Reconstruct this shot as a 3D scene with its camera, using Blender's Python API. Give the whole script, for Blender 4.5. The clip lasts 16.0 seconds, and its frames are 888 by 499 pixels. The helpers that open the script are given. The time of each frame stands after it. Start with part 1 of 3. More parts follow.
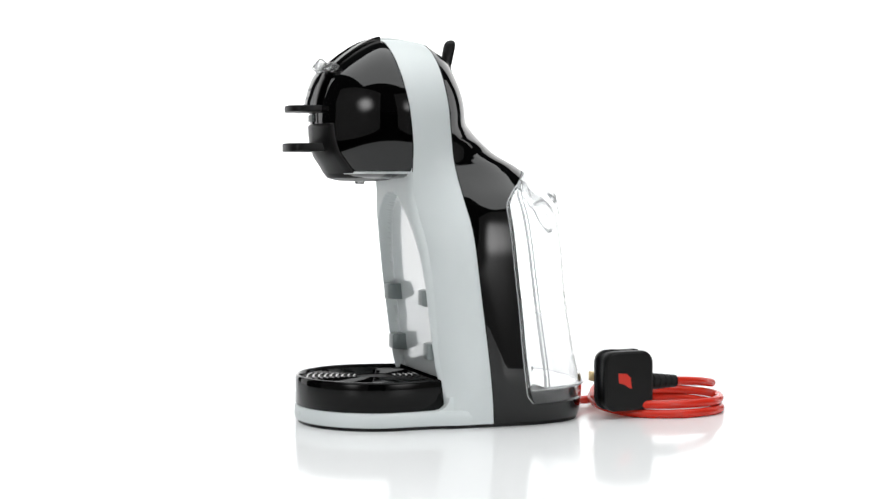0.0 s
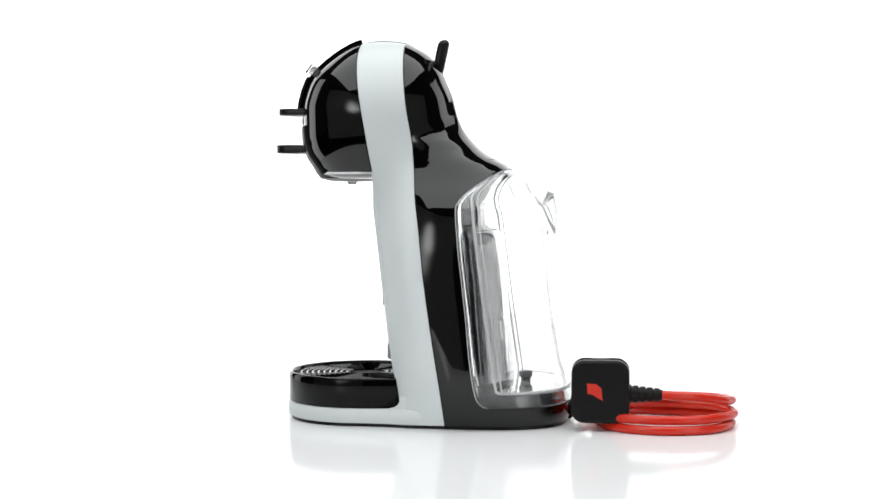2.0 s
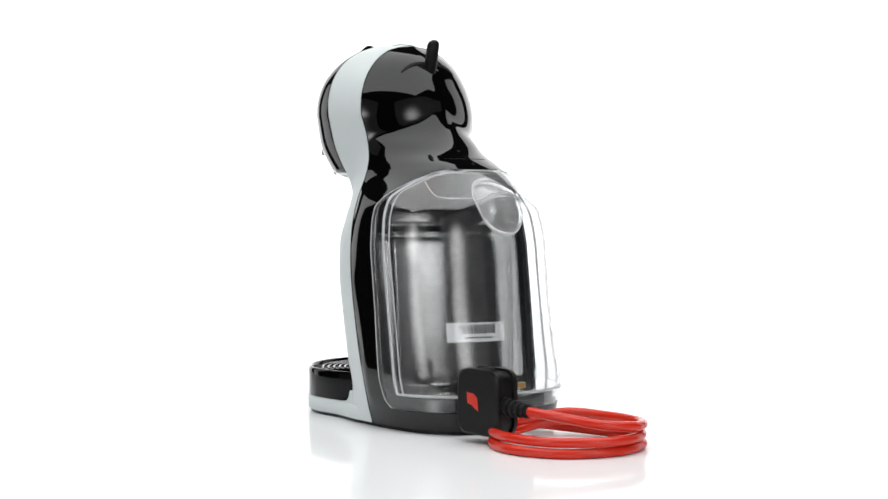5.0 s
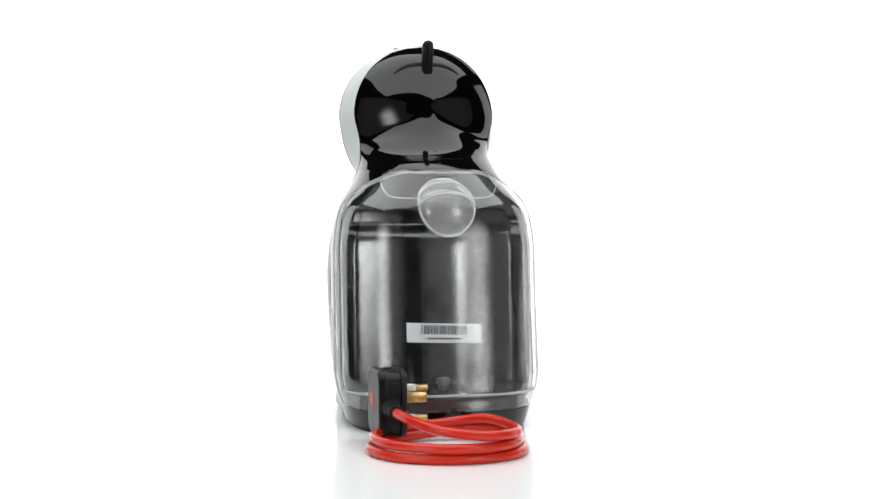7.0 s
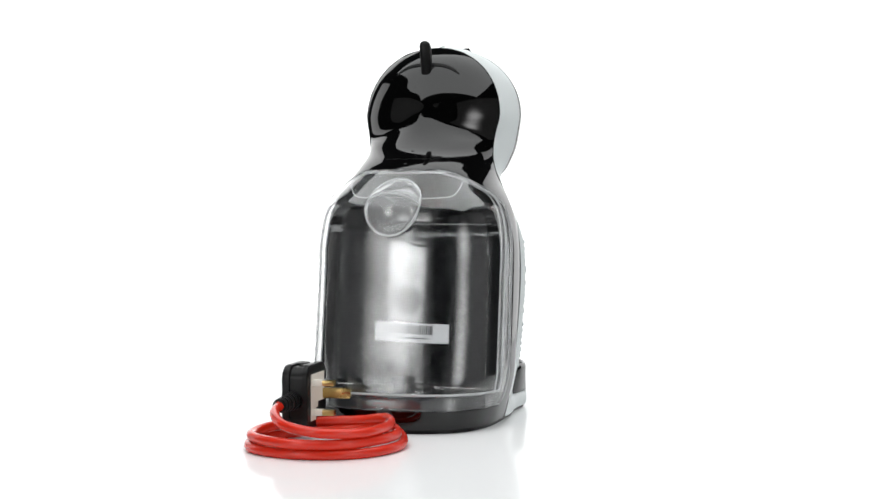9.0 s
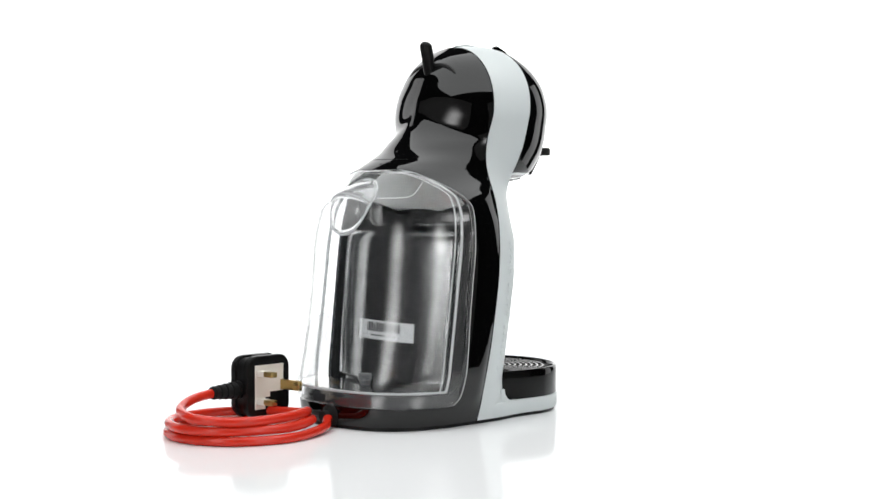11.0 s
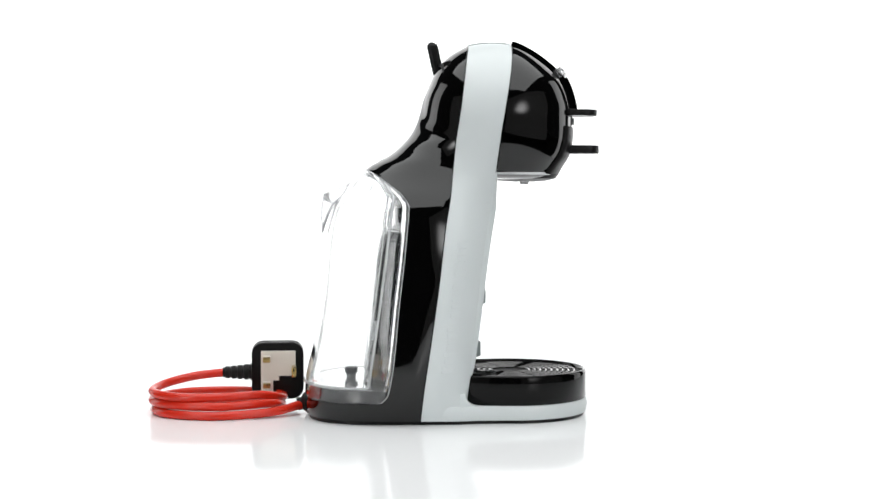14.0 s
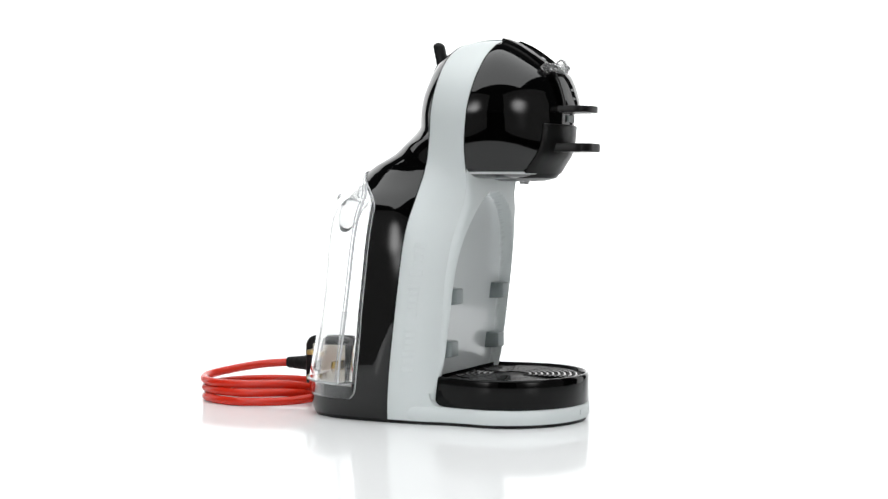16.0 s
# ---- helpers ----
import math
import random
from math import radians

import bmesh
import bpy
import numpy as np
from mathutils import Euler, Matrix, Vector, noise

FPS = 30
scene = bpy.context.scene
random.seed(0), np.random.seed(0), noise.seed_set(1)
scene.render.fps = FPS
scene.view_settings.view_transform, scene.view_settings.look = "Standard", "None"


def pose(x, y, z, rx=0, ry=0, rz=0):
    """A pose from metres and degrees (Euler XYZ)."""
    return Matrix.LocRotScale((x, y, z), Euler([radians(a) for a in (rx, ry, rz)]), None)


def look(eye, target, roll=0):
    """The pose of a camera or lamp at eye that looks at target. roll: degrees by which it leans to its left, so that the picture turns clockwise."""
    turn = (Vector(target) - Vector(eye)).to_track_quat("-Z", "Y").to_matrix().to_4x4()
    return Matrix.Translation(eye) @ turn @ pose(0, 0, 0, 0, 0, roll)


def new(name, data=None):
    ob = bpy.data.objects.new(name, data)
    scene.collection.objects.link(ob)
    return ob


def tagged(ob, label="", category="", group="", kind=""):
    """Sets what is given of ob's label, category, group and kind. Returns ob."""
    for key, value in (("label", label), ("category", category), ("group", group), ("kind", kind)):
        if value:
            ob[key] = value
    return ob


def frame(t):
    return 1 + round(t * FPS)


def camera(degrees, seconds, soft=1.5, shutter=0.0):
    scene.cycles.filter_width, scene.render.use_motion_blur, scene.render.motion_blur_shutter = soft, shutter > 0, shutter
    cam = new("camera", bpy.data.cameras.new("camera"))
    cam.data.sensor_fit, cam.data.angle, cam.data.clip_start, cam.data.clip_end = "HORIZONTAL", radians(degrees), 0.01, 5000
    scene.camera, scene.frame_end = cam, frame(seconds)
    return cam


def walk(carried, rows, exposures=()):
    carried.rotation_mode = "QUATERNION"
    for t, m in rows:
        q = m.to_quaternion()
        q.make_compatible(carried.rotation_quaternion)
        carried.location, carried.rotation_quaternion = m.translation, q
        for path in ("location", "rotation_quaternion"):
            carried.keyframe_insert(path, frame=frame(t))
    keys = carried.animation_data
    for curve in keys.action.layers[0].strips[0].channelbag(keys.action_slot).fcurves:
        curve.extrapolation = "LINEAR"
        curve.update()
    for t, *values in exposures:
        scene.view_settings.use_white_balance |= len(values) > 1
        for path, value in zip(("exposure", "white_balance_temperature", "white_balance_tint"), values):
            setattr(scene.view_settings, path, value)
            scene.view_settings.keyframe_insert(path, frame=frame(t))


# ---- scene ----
# ---- camera, which stands still ----
EYE = (0.0, -1.3157, 0.1895)
cam = camera(31.67, 16.0, soft=1.5)
STAND = look(EYE, (EYE[0] + 0.0029, EYE[1] + 1.0, EYE[2] - 0.0381))
walk(cam, [(0.0, STAND), (16.0, STAND)])

# ---- light: a glowing backdrop, one overhead softbox, two wide lamps beside the camera ----
world = bpy.data.worlds.new("studio")
world.use_nodes = True
world.node_tree.nodes["Background"].inputs[0].default_value = (0.9, 0.95, 1.0, 1)
world.node_tree.nodes["Background"].inputs[1].default_value = 0.02
scene.world = world


def area_lamp(name, at, target, sx, sy, radiance, colour=(1, 1, 1)):
    lamp = bpy.data.lights.new(name, "AREA")
    lamp.shape, lamp.size, lamp.size_y = "RECTANGLE", sx, sy
    lamp.energy = radiance * math.pi * sx * sy
    lamp.color = colour
    ob = new(name, lamp)
    ob.matrix_world = look(at, target)
    return ob


area_lamp("overhead_softbox", (0, -0.28, 1.15), (0, -0.2799, 0), 2.0, 1.5, 2.3, (0.98, 1.0, 1.0))

# ---- materials ----


def mat(name, colour, rough=0.4, spec=0.5, metal=0.0, coat=0.0, grain=0.0, grain_size=900.0, mottle=0.06, mottle_size=25.0, rough_var=0.05, smudge=60.0):
    m = bpy.data.materials.new(name)
    m.use_nodes = True
    nt = m.node_tree
    b = nt.nodes["Principled BSDF"]
    b.inputs["Roughness"].default_value = rough
    b.inputs["Specular IOR Level"].default_value = spec
    b.inputs["Metallic"].default_value = metal
    b.inputs["Coat Weight"].default_value = coat
    b.inputs["Coat Roughness"].default_value = 0.03
    co = nt.nodes.new("ShaderNodeTexCoord")
    n1 = nt.nodes.new("ShaderNodeTexNoise")
    n1.inputs["Scale"].default_value, n1.inputs["Detail"].default_value = mottle_size, 4
    nt.links.new(co.outputs["Object"], n1.inputs["Vector"])
    mx = nt.nodes.new("ShaderNodeMix")
    mx.data_type = "RGBA"
    mx.inputs["A"].default_value = (*[c * (1 - mottle) for c in colour], 1)
    mx.inputs["B"].default_value = (*[min(1, c * (1 + mottle)) for c in colour], 1)
    nt.links.new(n1.outputs["Fac"], mx.inputs["Factor"])
    nt.links.new(mx.outputs["Result"], b.inputs["Base Color"])
    n2 = nt.nodes.new("ShaderNodeTexNoise")
    n2.inputs["Scale"].default_value, n2.inputs["Detail"].default_value = smudge, 3
    nt.links.new(co.outputs["Object"], n2.inputs["Vector"])
    mr = nt.nodes.new("ShaderNodeMapRange")
    mr.inputs["To Min"].default_value = max(0, rough - rough_var)
    mr.inputs["To Max"].default_value = rough + rough_var
    nt.links.new(n2.outputs["Fac"], mr.inputs["Value"])
    nt.links.new(mr.outputs["Result"], b.inputs["Roughness"])
    if grain:
        n3 = nt.nodes.new("ShaderNodeTexNoise")
        n3.inputs["Scale"].default_value, n3.inputs["Detail"].default_value = grain_size, 2
        nt.links.new(co.outputs["Object"], n3.inputs["Vector"])
        bp = nt.nodes.new("ShaderNodeBump")
        bp.inputs["Strength"].default_value, bp.inputs["Distance"].default_value = grain, 0.0004
        nt.links.new(n3.outputs["Fac"], bp.inputs["Height"])
        nt.links.new(bp.outputs["Normal"], b.inputs["Normal"])
    return m


def clear_mat(name, ior=1.45, tint=(1, 1, 1), rough=0.0):
    m = bpy.data.materials.new(name)
    m.use_nodes = True
    b = m.node_tree.nodes["Principled BSDF"]
    b.inputs["Base Color"].default_value = (*tint, 1)
    b.inputs["Transmission Weight"].default_value = 1.0
    b.inputs["IOR"].default_value = ior
    b.inputs["Roughness"].default_value = rough
    return m


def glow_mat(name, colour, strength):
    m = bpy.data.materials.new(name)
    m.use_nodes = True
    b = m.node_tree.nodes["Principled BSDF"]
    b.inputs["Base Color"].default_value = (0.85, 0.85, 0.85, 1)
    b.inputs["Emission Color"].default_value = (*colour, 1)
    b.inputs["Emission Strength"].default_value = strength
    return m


def diffuser_mat(name, edge, core, size, shift):
    """Cloth of a studio lamp: a weak glow with the bulb's hot spot in the middle."""
    m = glow_mat(name, (1, 1, 1), 1)
    nt = m.node_tree
    b = nt.nodes["Principled BSDF"]
    b.inputs["Base Color"].default_value = (0.12, 0.12, 0.12, 1)
    co = nt.nodes.new("ShaderNodeTexCoord")
    ln = nt.nodes.new("ShaderNodeVectorMath")
    ln.operation = "LENGTH"
    mv = nt.nodes.new("ShaderNodeVectorMath")
    mv.operation = "SUBTRACT"
    mv.inputs[1].default_value = (shift, 0.0, 0.0)
    nt.links.new(co.outputs["Object"], mv.inputs[0])
    nt.links.new(mv.outputs["Vector"], ln.inputs[0])
    mr = nt.nodes.new("ShaderNodeMapRange")
    mr.interpolation_type = "SMOOTHERSTEP"
    mr.inputs["From Min"].default_value, mr.inputs["From Max"].default_value = 0.0, size
    mr.inputs["To Min"].default_value, mr.inputs["To Max"].default_value = 1.0, 0.0
    nt.links.new(ln.outputs["Value"], mr.inputs["Value"])
    pw = nt.nodes.new("ShaderNodeMath")
    pw.operation = "POWER"
    pw.inputs[1].default_value = 2.2
    nt.links.new(mr.outputs["Result"], pw.inputs[0])
    ma = nt.nodes.new("ShaderNodeMath")
    ma.operation = "MULTIPLY_ADD"
    ma.inputs[1].default_value, ma.inputs[2].default_value = core - edge, edge
    nt.links.new(pw.outputs[0], ma.inputs[0])
    nt.links.new(ma.outputs[0], b.inputs["Emission Strength"])
    return m


GREY = mat("pale_grey_plastic", (0.655, 0.695, 0.695), 0.38, 0.4, grain=0.08, mottle=0.015)
GREY_PANEL = mat("satin_grey_panel", (0.67, 0.705, 0.71), 0.15, 0.7, mottle=0.01, rough_var=0.008, coat=1.0)
GREY_DARK = mat("grey_peg_plastic", (0.20, 0.23, 0.23), 0.3, 0.5)
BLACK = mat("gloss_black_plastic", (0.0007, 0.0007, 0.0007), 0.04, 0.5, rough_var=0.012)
WALL = mat("smoked_black_plastic", (0.003, 0.0032, 0.0036), 0.13, 0.5, rough_var=0.004, coat=0.6)
WALL.node_tree.nodes["Principled BSDF"].inputs["IOR"].default_value = 1.75
WALL.node_tree.nodes["Principled BSDF"].inputs["Coat Roughness"].default_value = 0.06
SATIN = mat("satin_black_plastic", (0.004, 0.004, 0.004), 0.33, 0.22, grain=0.15)
RUBBER = mat("black_rubber", (0.004, 0.004, 0.004), 0.5, 0.25, grain=0.2)
RED = mat("red_cable_sheath", (0.61, 0.021, 0.007), 0.22, 0.45, mottle=0.05, grain=0.03)
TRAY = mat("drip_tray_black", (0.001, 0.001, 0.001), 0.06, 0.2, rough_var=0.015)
RED_MARK = mat("red_print", (0.60, 0.03, 0.015), 0.4, 0.4)
CLEAR = clear_mat("clear_plastic", 1.46, (0.975, 0.98, 0.98))
CLEAR_WALL = clear_mat("clear_plastic_wall", 1.46, (0.97, 0.975, 0.98), 0.07)
STEP = mat("dark_satin_plastic", (0.03, 0.03, 0.032), 0.07, 0.5, rough_var=0.02)
CLEAR_EDGE = clear_mat("clear_plastic_edge", 1.46, (0.66, 0.67, 0.68), 0.15)
CLEAR_EDGE.node_tree.nodes["Principled BSDF"].inputs["Transmission Weight"].default_value = 0.55
CLEAR_BEAK = clear_mat("clear_plastic_beak", 1.40, (0.95, 0.955, 0.96), 0.04)
CLEAR_BEAK.node_tree.nodes["Principled BSDF"].inputs["Transmission Weight"].default_value = 0.9
CLEAR_TAB = clear_mat("clear_plastic_tab", 1.33, (0.95, 0.955, 0.96), 0.12)
CLEAR_TAB.node_tree.nodes["Principled BSDF"].inputs["Transmission Weight"].default_value = 0.85
BRASS = mat("brass", (0.50, 0.36, 0.14), 0.28, 0.5, metal=1.0, mottle=0.1)
CREAM = mat("cream_plastic", (0.78, 0.74, 0.66), 0.45, 0.4)
PAPER = mat("label_paper", (0.72, 0.73, 0.74), 0.7, 0.12)
INK = mat("label_ink", (0.03, 0.03, 0.035), 0.6, 0.2)
PRINT = mat("pale_print", (0.28, 0.28, 0.28), 0.5, 0.3)
VALVE = mat("grey_rubber_valve", (0.10, 0.105, 0.11), 0.5, 0.4)
TABLE = mat("white_acrylic", (0.88, 0.885, 0.89), 0.10, 0.05, mottle=0.004, rough_var=0.02)

# ---- helpers ----


def smooth_sharp(bm, angle=38):
    for f in bm.faces:
        f.smooth = True
    for e in bm.edges:
        if len(e.link_faces) == 2 and e.calc_face_angle(0) > radians(angle):
            e.smooth = False
    return bm


def part(name, bm, material, parent=None, label="", angle=38):
    bmesh.ops.remove_doubles(bm, verts=bm.verts, dist=1e-6)
    bmesh.ops.recalc_face_normals(bm, faces=bm.faces)
    smooth_sharp(bm, angle)
    me = bpy.data.meshes.new(name)
    bm.to_mesh(me)
    bm.free()
    me.materials.append(material)
    ob = new(name, me)
    ob.parent = parent
    if label:
        tagged(ob, label)
    return ob


def grid(rows, closed=False, bm=None):
    """A skin over rows of points."""
    bm = bm or bmesh.new()
    vs = [[bm.verts.new(p) for p in r] for r in rows]
    n = len(vs[0])
    for a, b in zip(vs, vs[1:]):
        for j in range(n if closed else n - 1):
            k = (j + 1) % n
            q = [a[j], a[k], b[k], b[j]]
            if len({tuple(round(c, 7) for c in v.co) for v in q}) >= 3:
                bm.faces.new(q)
    return bm


def capped(rows, bm=None):
    """A closed body over rings of points, with its ends filled."""
    bm = bm or bmesh.new()
    vs = [[bm.verts.new(p) for p in r] for r in rows]
    n = len(vs[0])
    for a, b in zip(vs, vs[1:]):
        for j in range(n):
            k = (j + 1) % n
            bm.faces.new((a[j], a[k], b[k], b[j]))
    bm.faces.new(vs[0][::-1])
    bm.faces.new(vs[-1])
    return bm


def box(cx, cy, cz, sx, sy, sz, bevel=0.0, m=None, bm=None, seg=2):
    bm2 = bmesh.new()
    bmesh.ops.create_cube(bm2, size=1, matrix=Matrix.Diagonal((sx, sy, sz, 1)))
    if bevel:
        bmesh.ops.bevel(bm2, geom=bm2.edges[:], offset=bevel, segments=seg, affect="EDGES", profile=0.5)
    bmesh.ops.transform(bm2, matrix=(m or Matrix()) @ Matrix.Translation((cx, cy, cz)), verts=bm2.verts)
    if bm is None:
        return bm2
    tmp = bpy.data.meshes.new("t")
    bm2.to_mesh(tmp)
    bm.from_mesh(tmp)
    bpy.data.meshes.remove(tmp)
    bm2.free()
    return bm


def lathe(profile, m, n=40):
    """Rings (radius, height) turned about the local z axis."""
    rows = [[m @ Vector((max(r, 1e-5) * math.cos(2 * math.pi * k / n), max(r, 1e-5) * math.sin(2 * math.pi * k / n), h)) for k in range(n)] for r, h in profile]
    return capped(rows)


def tube(points, radius, n=14, steps=10, loop=False):
    """A round rod along a smooth line through the points; radius may be a list."""
    P = [Vector(p) for p in points]
    line, rad = [], []
    count = len(P) if loop else len(P) - 1
    for i in range(count):
        if loop:
            a, b, c, d = P[i - 1], P[i], P[(i + 1) % len(P)], P[(i + 2) % len(P)]
        else:
            a, b, c, d = P[max(i - 1, 0)], P[i], P[i + 1], P[min(i + 2, len(P) - 1)]
        for k in range(steps):
            t = k / steps
            line.append(0.5 * ((2 * b) + (c - a) * t + (2 * a - 5 * b + 4 * c - d) * t * t + (3 * b - a - 3 * c + d) * t ** 3))
            if isinstance(radius, (list, tuple)):
                rad.append(radius[i] * (1 - t) + radius[(i + 1) % len(radius)] * t)
            else:
                rad.append(radius)
    if not loop:
        line.append(P[-1])
        rad.append(radius[-1] if isinstance(radius, (list, tuple)) else radius)
    rows, side = [], None
    for i, p in enumerate(line):
        q = line[(i + 1) % len(line)] if (loop or i < len(line) - 1) else p
        o = line[i - 1] if (loop or i > 0) else p
        way = (q - o).normalized()
        if side is None:
            side = way.orthogonal().normalized()
        side = (side - way * side.dot(way)).normalized()
        up = way.cross(side)
        rows.append([p + rad[i] * (side * math.cos(2 * math.pi * k / n) + up * math.sin(2 * math.pi * k / n)) for k in range(n)])
    if loop:
        return grid(rows + [rows[0]], closed=True)
    return capped(rows)


def curve(xs, ys):
    """Monotone cubic through the given points."""
    xs, ys = np.array(xs, float), np.array(ys, float)
    h, d = np.diff(xs), np.diff(ys) / np.diff(xs)
    m = np.zeros(len(xs))
    m[0], m[-1] = d[0], d[-1]
    for i in range(1, len(xs) - 1):
        if d[i - 1] * d[i] > 0:
            w1, w2 = 2 * h[i] + h[i - 1], h[i] + 2 * h[i - 1]
            m[i] = (w1 + w2) / (w1 / d[i - 1] + w2 / d[i])

    def f(x):
        x = min(max(x, xs[0]), xs[-1])
        i = min(int(np.searchsorted(xs, x, "right")) - 1, len(xs) - 2)
        t = (x - xs[i]) / h[i]
        return float(ys[i] * (1 + 2 * t) * (1 - t) ** 2 + m[i] * h[i] * t * (1 - t) ** 2 + ys[i + 1] * t * t * (3 - 2 * t) + m[i + 1] * h[i] * t * t * (t - 1))
    return f


# ---- studio ----


def studio():
    """A round-fronted white acrylic table before a back wall that glows as if lit."""
    r, back, slim = 0.53, 1.15, 0.86
    bm = bmesh.new()
    rows = []
    for d, z in ((0.012, -0.02), (0.0, -0.017), (0.0, -0.003), (-0.003, 0.0), (-0.12, 0.0), (-0.30, 0.0), (-0.52, 0.0)):
        q = r + (d if d <= 0 else -d)
        rows.append([(q * slim * math.sin(a), -q * math.cos(a), z) for a in np.linspace(-math.pi / 2, math.pi / 2, 49)])
    grid(rows, bm=bm)
    ends = [(-r, 0), (-r + 0.12, 0), (-r + 0.30, 0), (0, 0), (r - 0.30, 0), (r - 0.12, 0), (r, 0)]
    grid([[(x * slim, y, 0.0) for x, _ in ends] for y in (0, 0.4, 0.8, back)], bm=bm)
    tagged(part("floor", bm, TABLE, angle=25), "glossy white acrylic table top with faint reflections", "floor", kind="structure")
    # the backdrop's emission stands in for separate lamps shining on it
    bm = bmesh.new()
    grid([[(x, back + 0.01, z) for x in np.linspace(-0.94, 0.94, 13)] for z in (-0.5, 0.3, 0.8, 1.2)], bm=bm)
    tagged(part("backdrop", bm, glow_mat("glowing_backdrop", (1, 1, 1), 1.04)), "white studio backdrop behind the table, glowing by itself as if lit", "backdrop", kind="structure")
    for side in (-1, 1):
        m = pose(side * 1.26, 0.76, 0.20, 0, 0, side * -6)
        panel = tagged(new("light_panel"), "tall white glowing light panel beside the table", "light panel", "panels beside the table")
        panel.matrix_world = m
        part("panel_frame", box(side * 0.03, 0, 0, 0.04, 0.64, 1.74, 0.004), SATIN, panel, "black panel frame")
        part("panel_front", box(-side * 0.004, 0, 0, 0.02, 0.60, 1.7, 0.002), glow_mat("panel_glow", (1, 1, 1), 0.85), panel, "glowing white front")
    ground = bmesh.new()
    grid([[(x, y, -0.75) for x in (-6, 6)] for y in (-6, 6)], bm=ground)
    tagged(part("studio_floor", ground, mat("dark_studio_floor", (0.03, 0.03, 0.03), 0.6)), "dark studio floor round the table", "floor", kind="structure")


def studio_lamp(at, target, sx, sy, edge, core, spot, shift):
    """A square studio lamp: a cloth front, a black hood and a stand."""
    lamp = new("studio_lamp")
    tagged(lamp, "studio lamp with a glowing white cloth front on a black stand", "studio lamp", "lamps beside the camera")
    lamp.matrix_world = look(at, target)
    bm = bmesh.new()
    n = 8
    grid([[(sx * (i / n - 0.5), sy * (j / n - 0.5), 0.0) for i in range(n + 1)] for j in range(n + 1)], bm=bm)
    part("diffuser", bm, diffuser_mat("lamp_cloth", edge, core, spot, shift), lamp, "white glowing cloth")
    rows = [[(sx / 2 * k * a, sy / 2 * k * b, d) for a, b in ((-1, -1), (1, -1), (1, 1), (-1, 1))] for k, d in ((1.02, -0.01), (1.03, 0.03), (0.3, 0.28), (0.25, 0.34))]
    part("hood", grid(rows, closed=True), SATIN, lamp, "black cloth hood")
    back = Matrix(lamp.matrix_world).inverted()
    hub = lamp.matrix_world @ Vector((0, 0, 0.34))
    part("stand", tube([back @ hub, back @ Vector((hub.x, hub.y, -0.75))], 0.014, steps=2), SATIN, lamp, "black metal pole")
    return lamp


studio()
studio_lamp((-1.25, -1.10, 0.42), (-0.02, 0, 0.27), 2.4, 1.5, 0.14, 5.8, 0.70, 0.40)
studio_lamp((1.25, -1.10, 0.42), (0.02, 0, 0.27), 2.4, 1.5, 0.14, 5.4, 0.70, -0.40)

# ---- coffee machine: front towards -x, mirror plane y = 0 ----
machine = new("coffee_machine")
tagged(machine, "glossy black and grey coffee machine with clear tank and red cable", "coffee machine")

Z_TANK, Z_TOP = 0.0175, 0.2055
XB = curve([0, 0.025, 0.0705, 0.1156, 0.16, 0.183, 0.2055, 0.2283, 0.251, 0.2737, 0.2972, 0.3105], [0.0185, 0.0157, 0.0092, 0.003, -0.0022, -0.0063, -0.009, -0.0113, -0.0147, -0.0178, -0.0212, -0.0240])
XA = curve([0, 0.024, 0.055, 0.087, 0.1146, 0.1463, 0.169, 0.187, 0.21, 0.228, 0.2505, 0.2733, 0.297, 0.312], [-0.018, -0.0191, -0.0244, -0.0275, -0.0305, -0.0347, -0.0388, -0.0417, -0.0448, -0.0469, -0.0502, -0.0542, -0.058, -0.0600])
XR = curve([0, 0.01, 0.022, 0.03, 0.06, 0.1025, 0.15, 0.176, 0.192, 0.206, 0.2225, 0.2413, 0.253, 0.2648, 0.2765, 0.2915, 0.3015, 0.3105], [0.110, 0.1125, 0.1126, 0.1122, 0.106, 0.099, 0.0945, 0.089, 0.0775, 0.0640, 0.0368, 0.0208, 0.0164, 0.0135, 0.0088, 0.0018, -0.0075, -0.0225])
XF = curve([0.2, 0.208, 0.2202, 0.235, 0.258, 0.265, 0.279, 0.2865, 0.2965, 0.306, 0.312], [-0.098, -0.1018, -0.1089, -0.1115, -0.1118, -0.1104, -0.1054, -0.0995, -0.0880, -0.0735, -0.0600])
WB_LOW = curve([0, 0.003, 0.0247, 0.0705, 0.1156, 0.14, 0.16, 0.183, 0.2055, 0.218, 0.2283, 0.251], [0.0705, 0.072, 0.0762, 0.0806, 0.0818, 0.0806, 0.0774, 0.0686, 0.0575, 0.0545, 0.0548, 0.0590])
WA_LOW = curve([0, 0.03, 0.055, 0.087, 0.115, 0.146, 0.169, 0.187, 0.2, 0.21, 0.228, 0.2505], [0.071, 0.0645, 0.0618, 0.0640, 0.0655, 0.0620, 0.0540, 0.0490, 0.0518, 0.0570, 0.0640, 0.0674])
WM = curve([0, 0.014, 0.028, 0.046, 0.137, 0.16, 0.183, 0.2, 0.206], [0.071, 0.0755, 0.0800, 0.0825, 0.0824, 0.0802, 0.0732, 0.0610, 0.0575])
XT = curve([0.0, 0.0175, 0.0214, 0.0317, 0.0986, 0.152, 0.176, 0.182, 0.196, 0.206], [0.0525, 0.0505, 0.0458, 0.0422, 0.0346, 0.0287, 0.0269, 0.030, 0.0455, 0.0600])
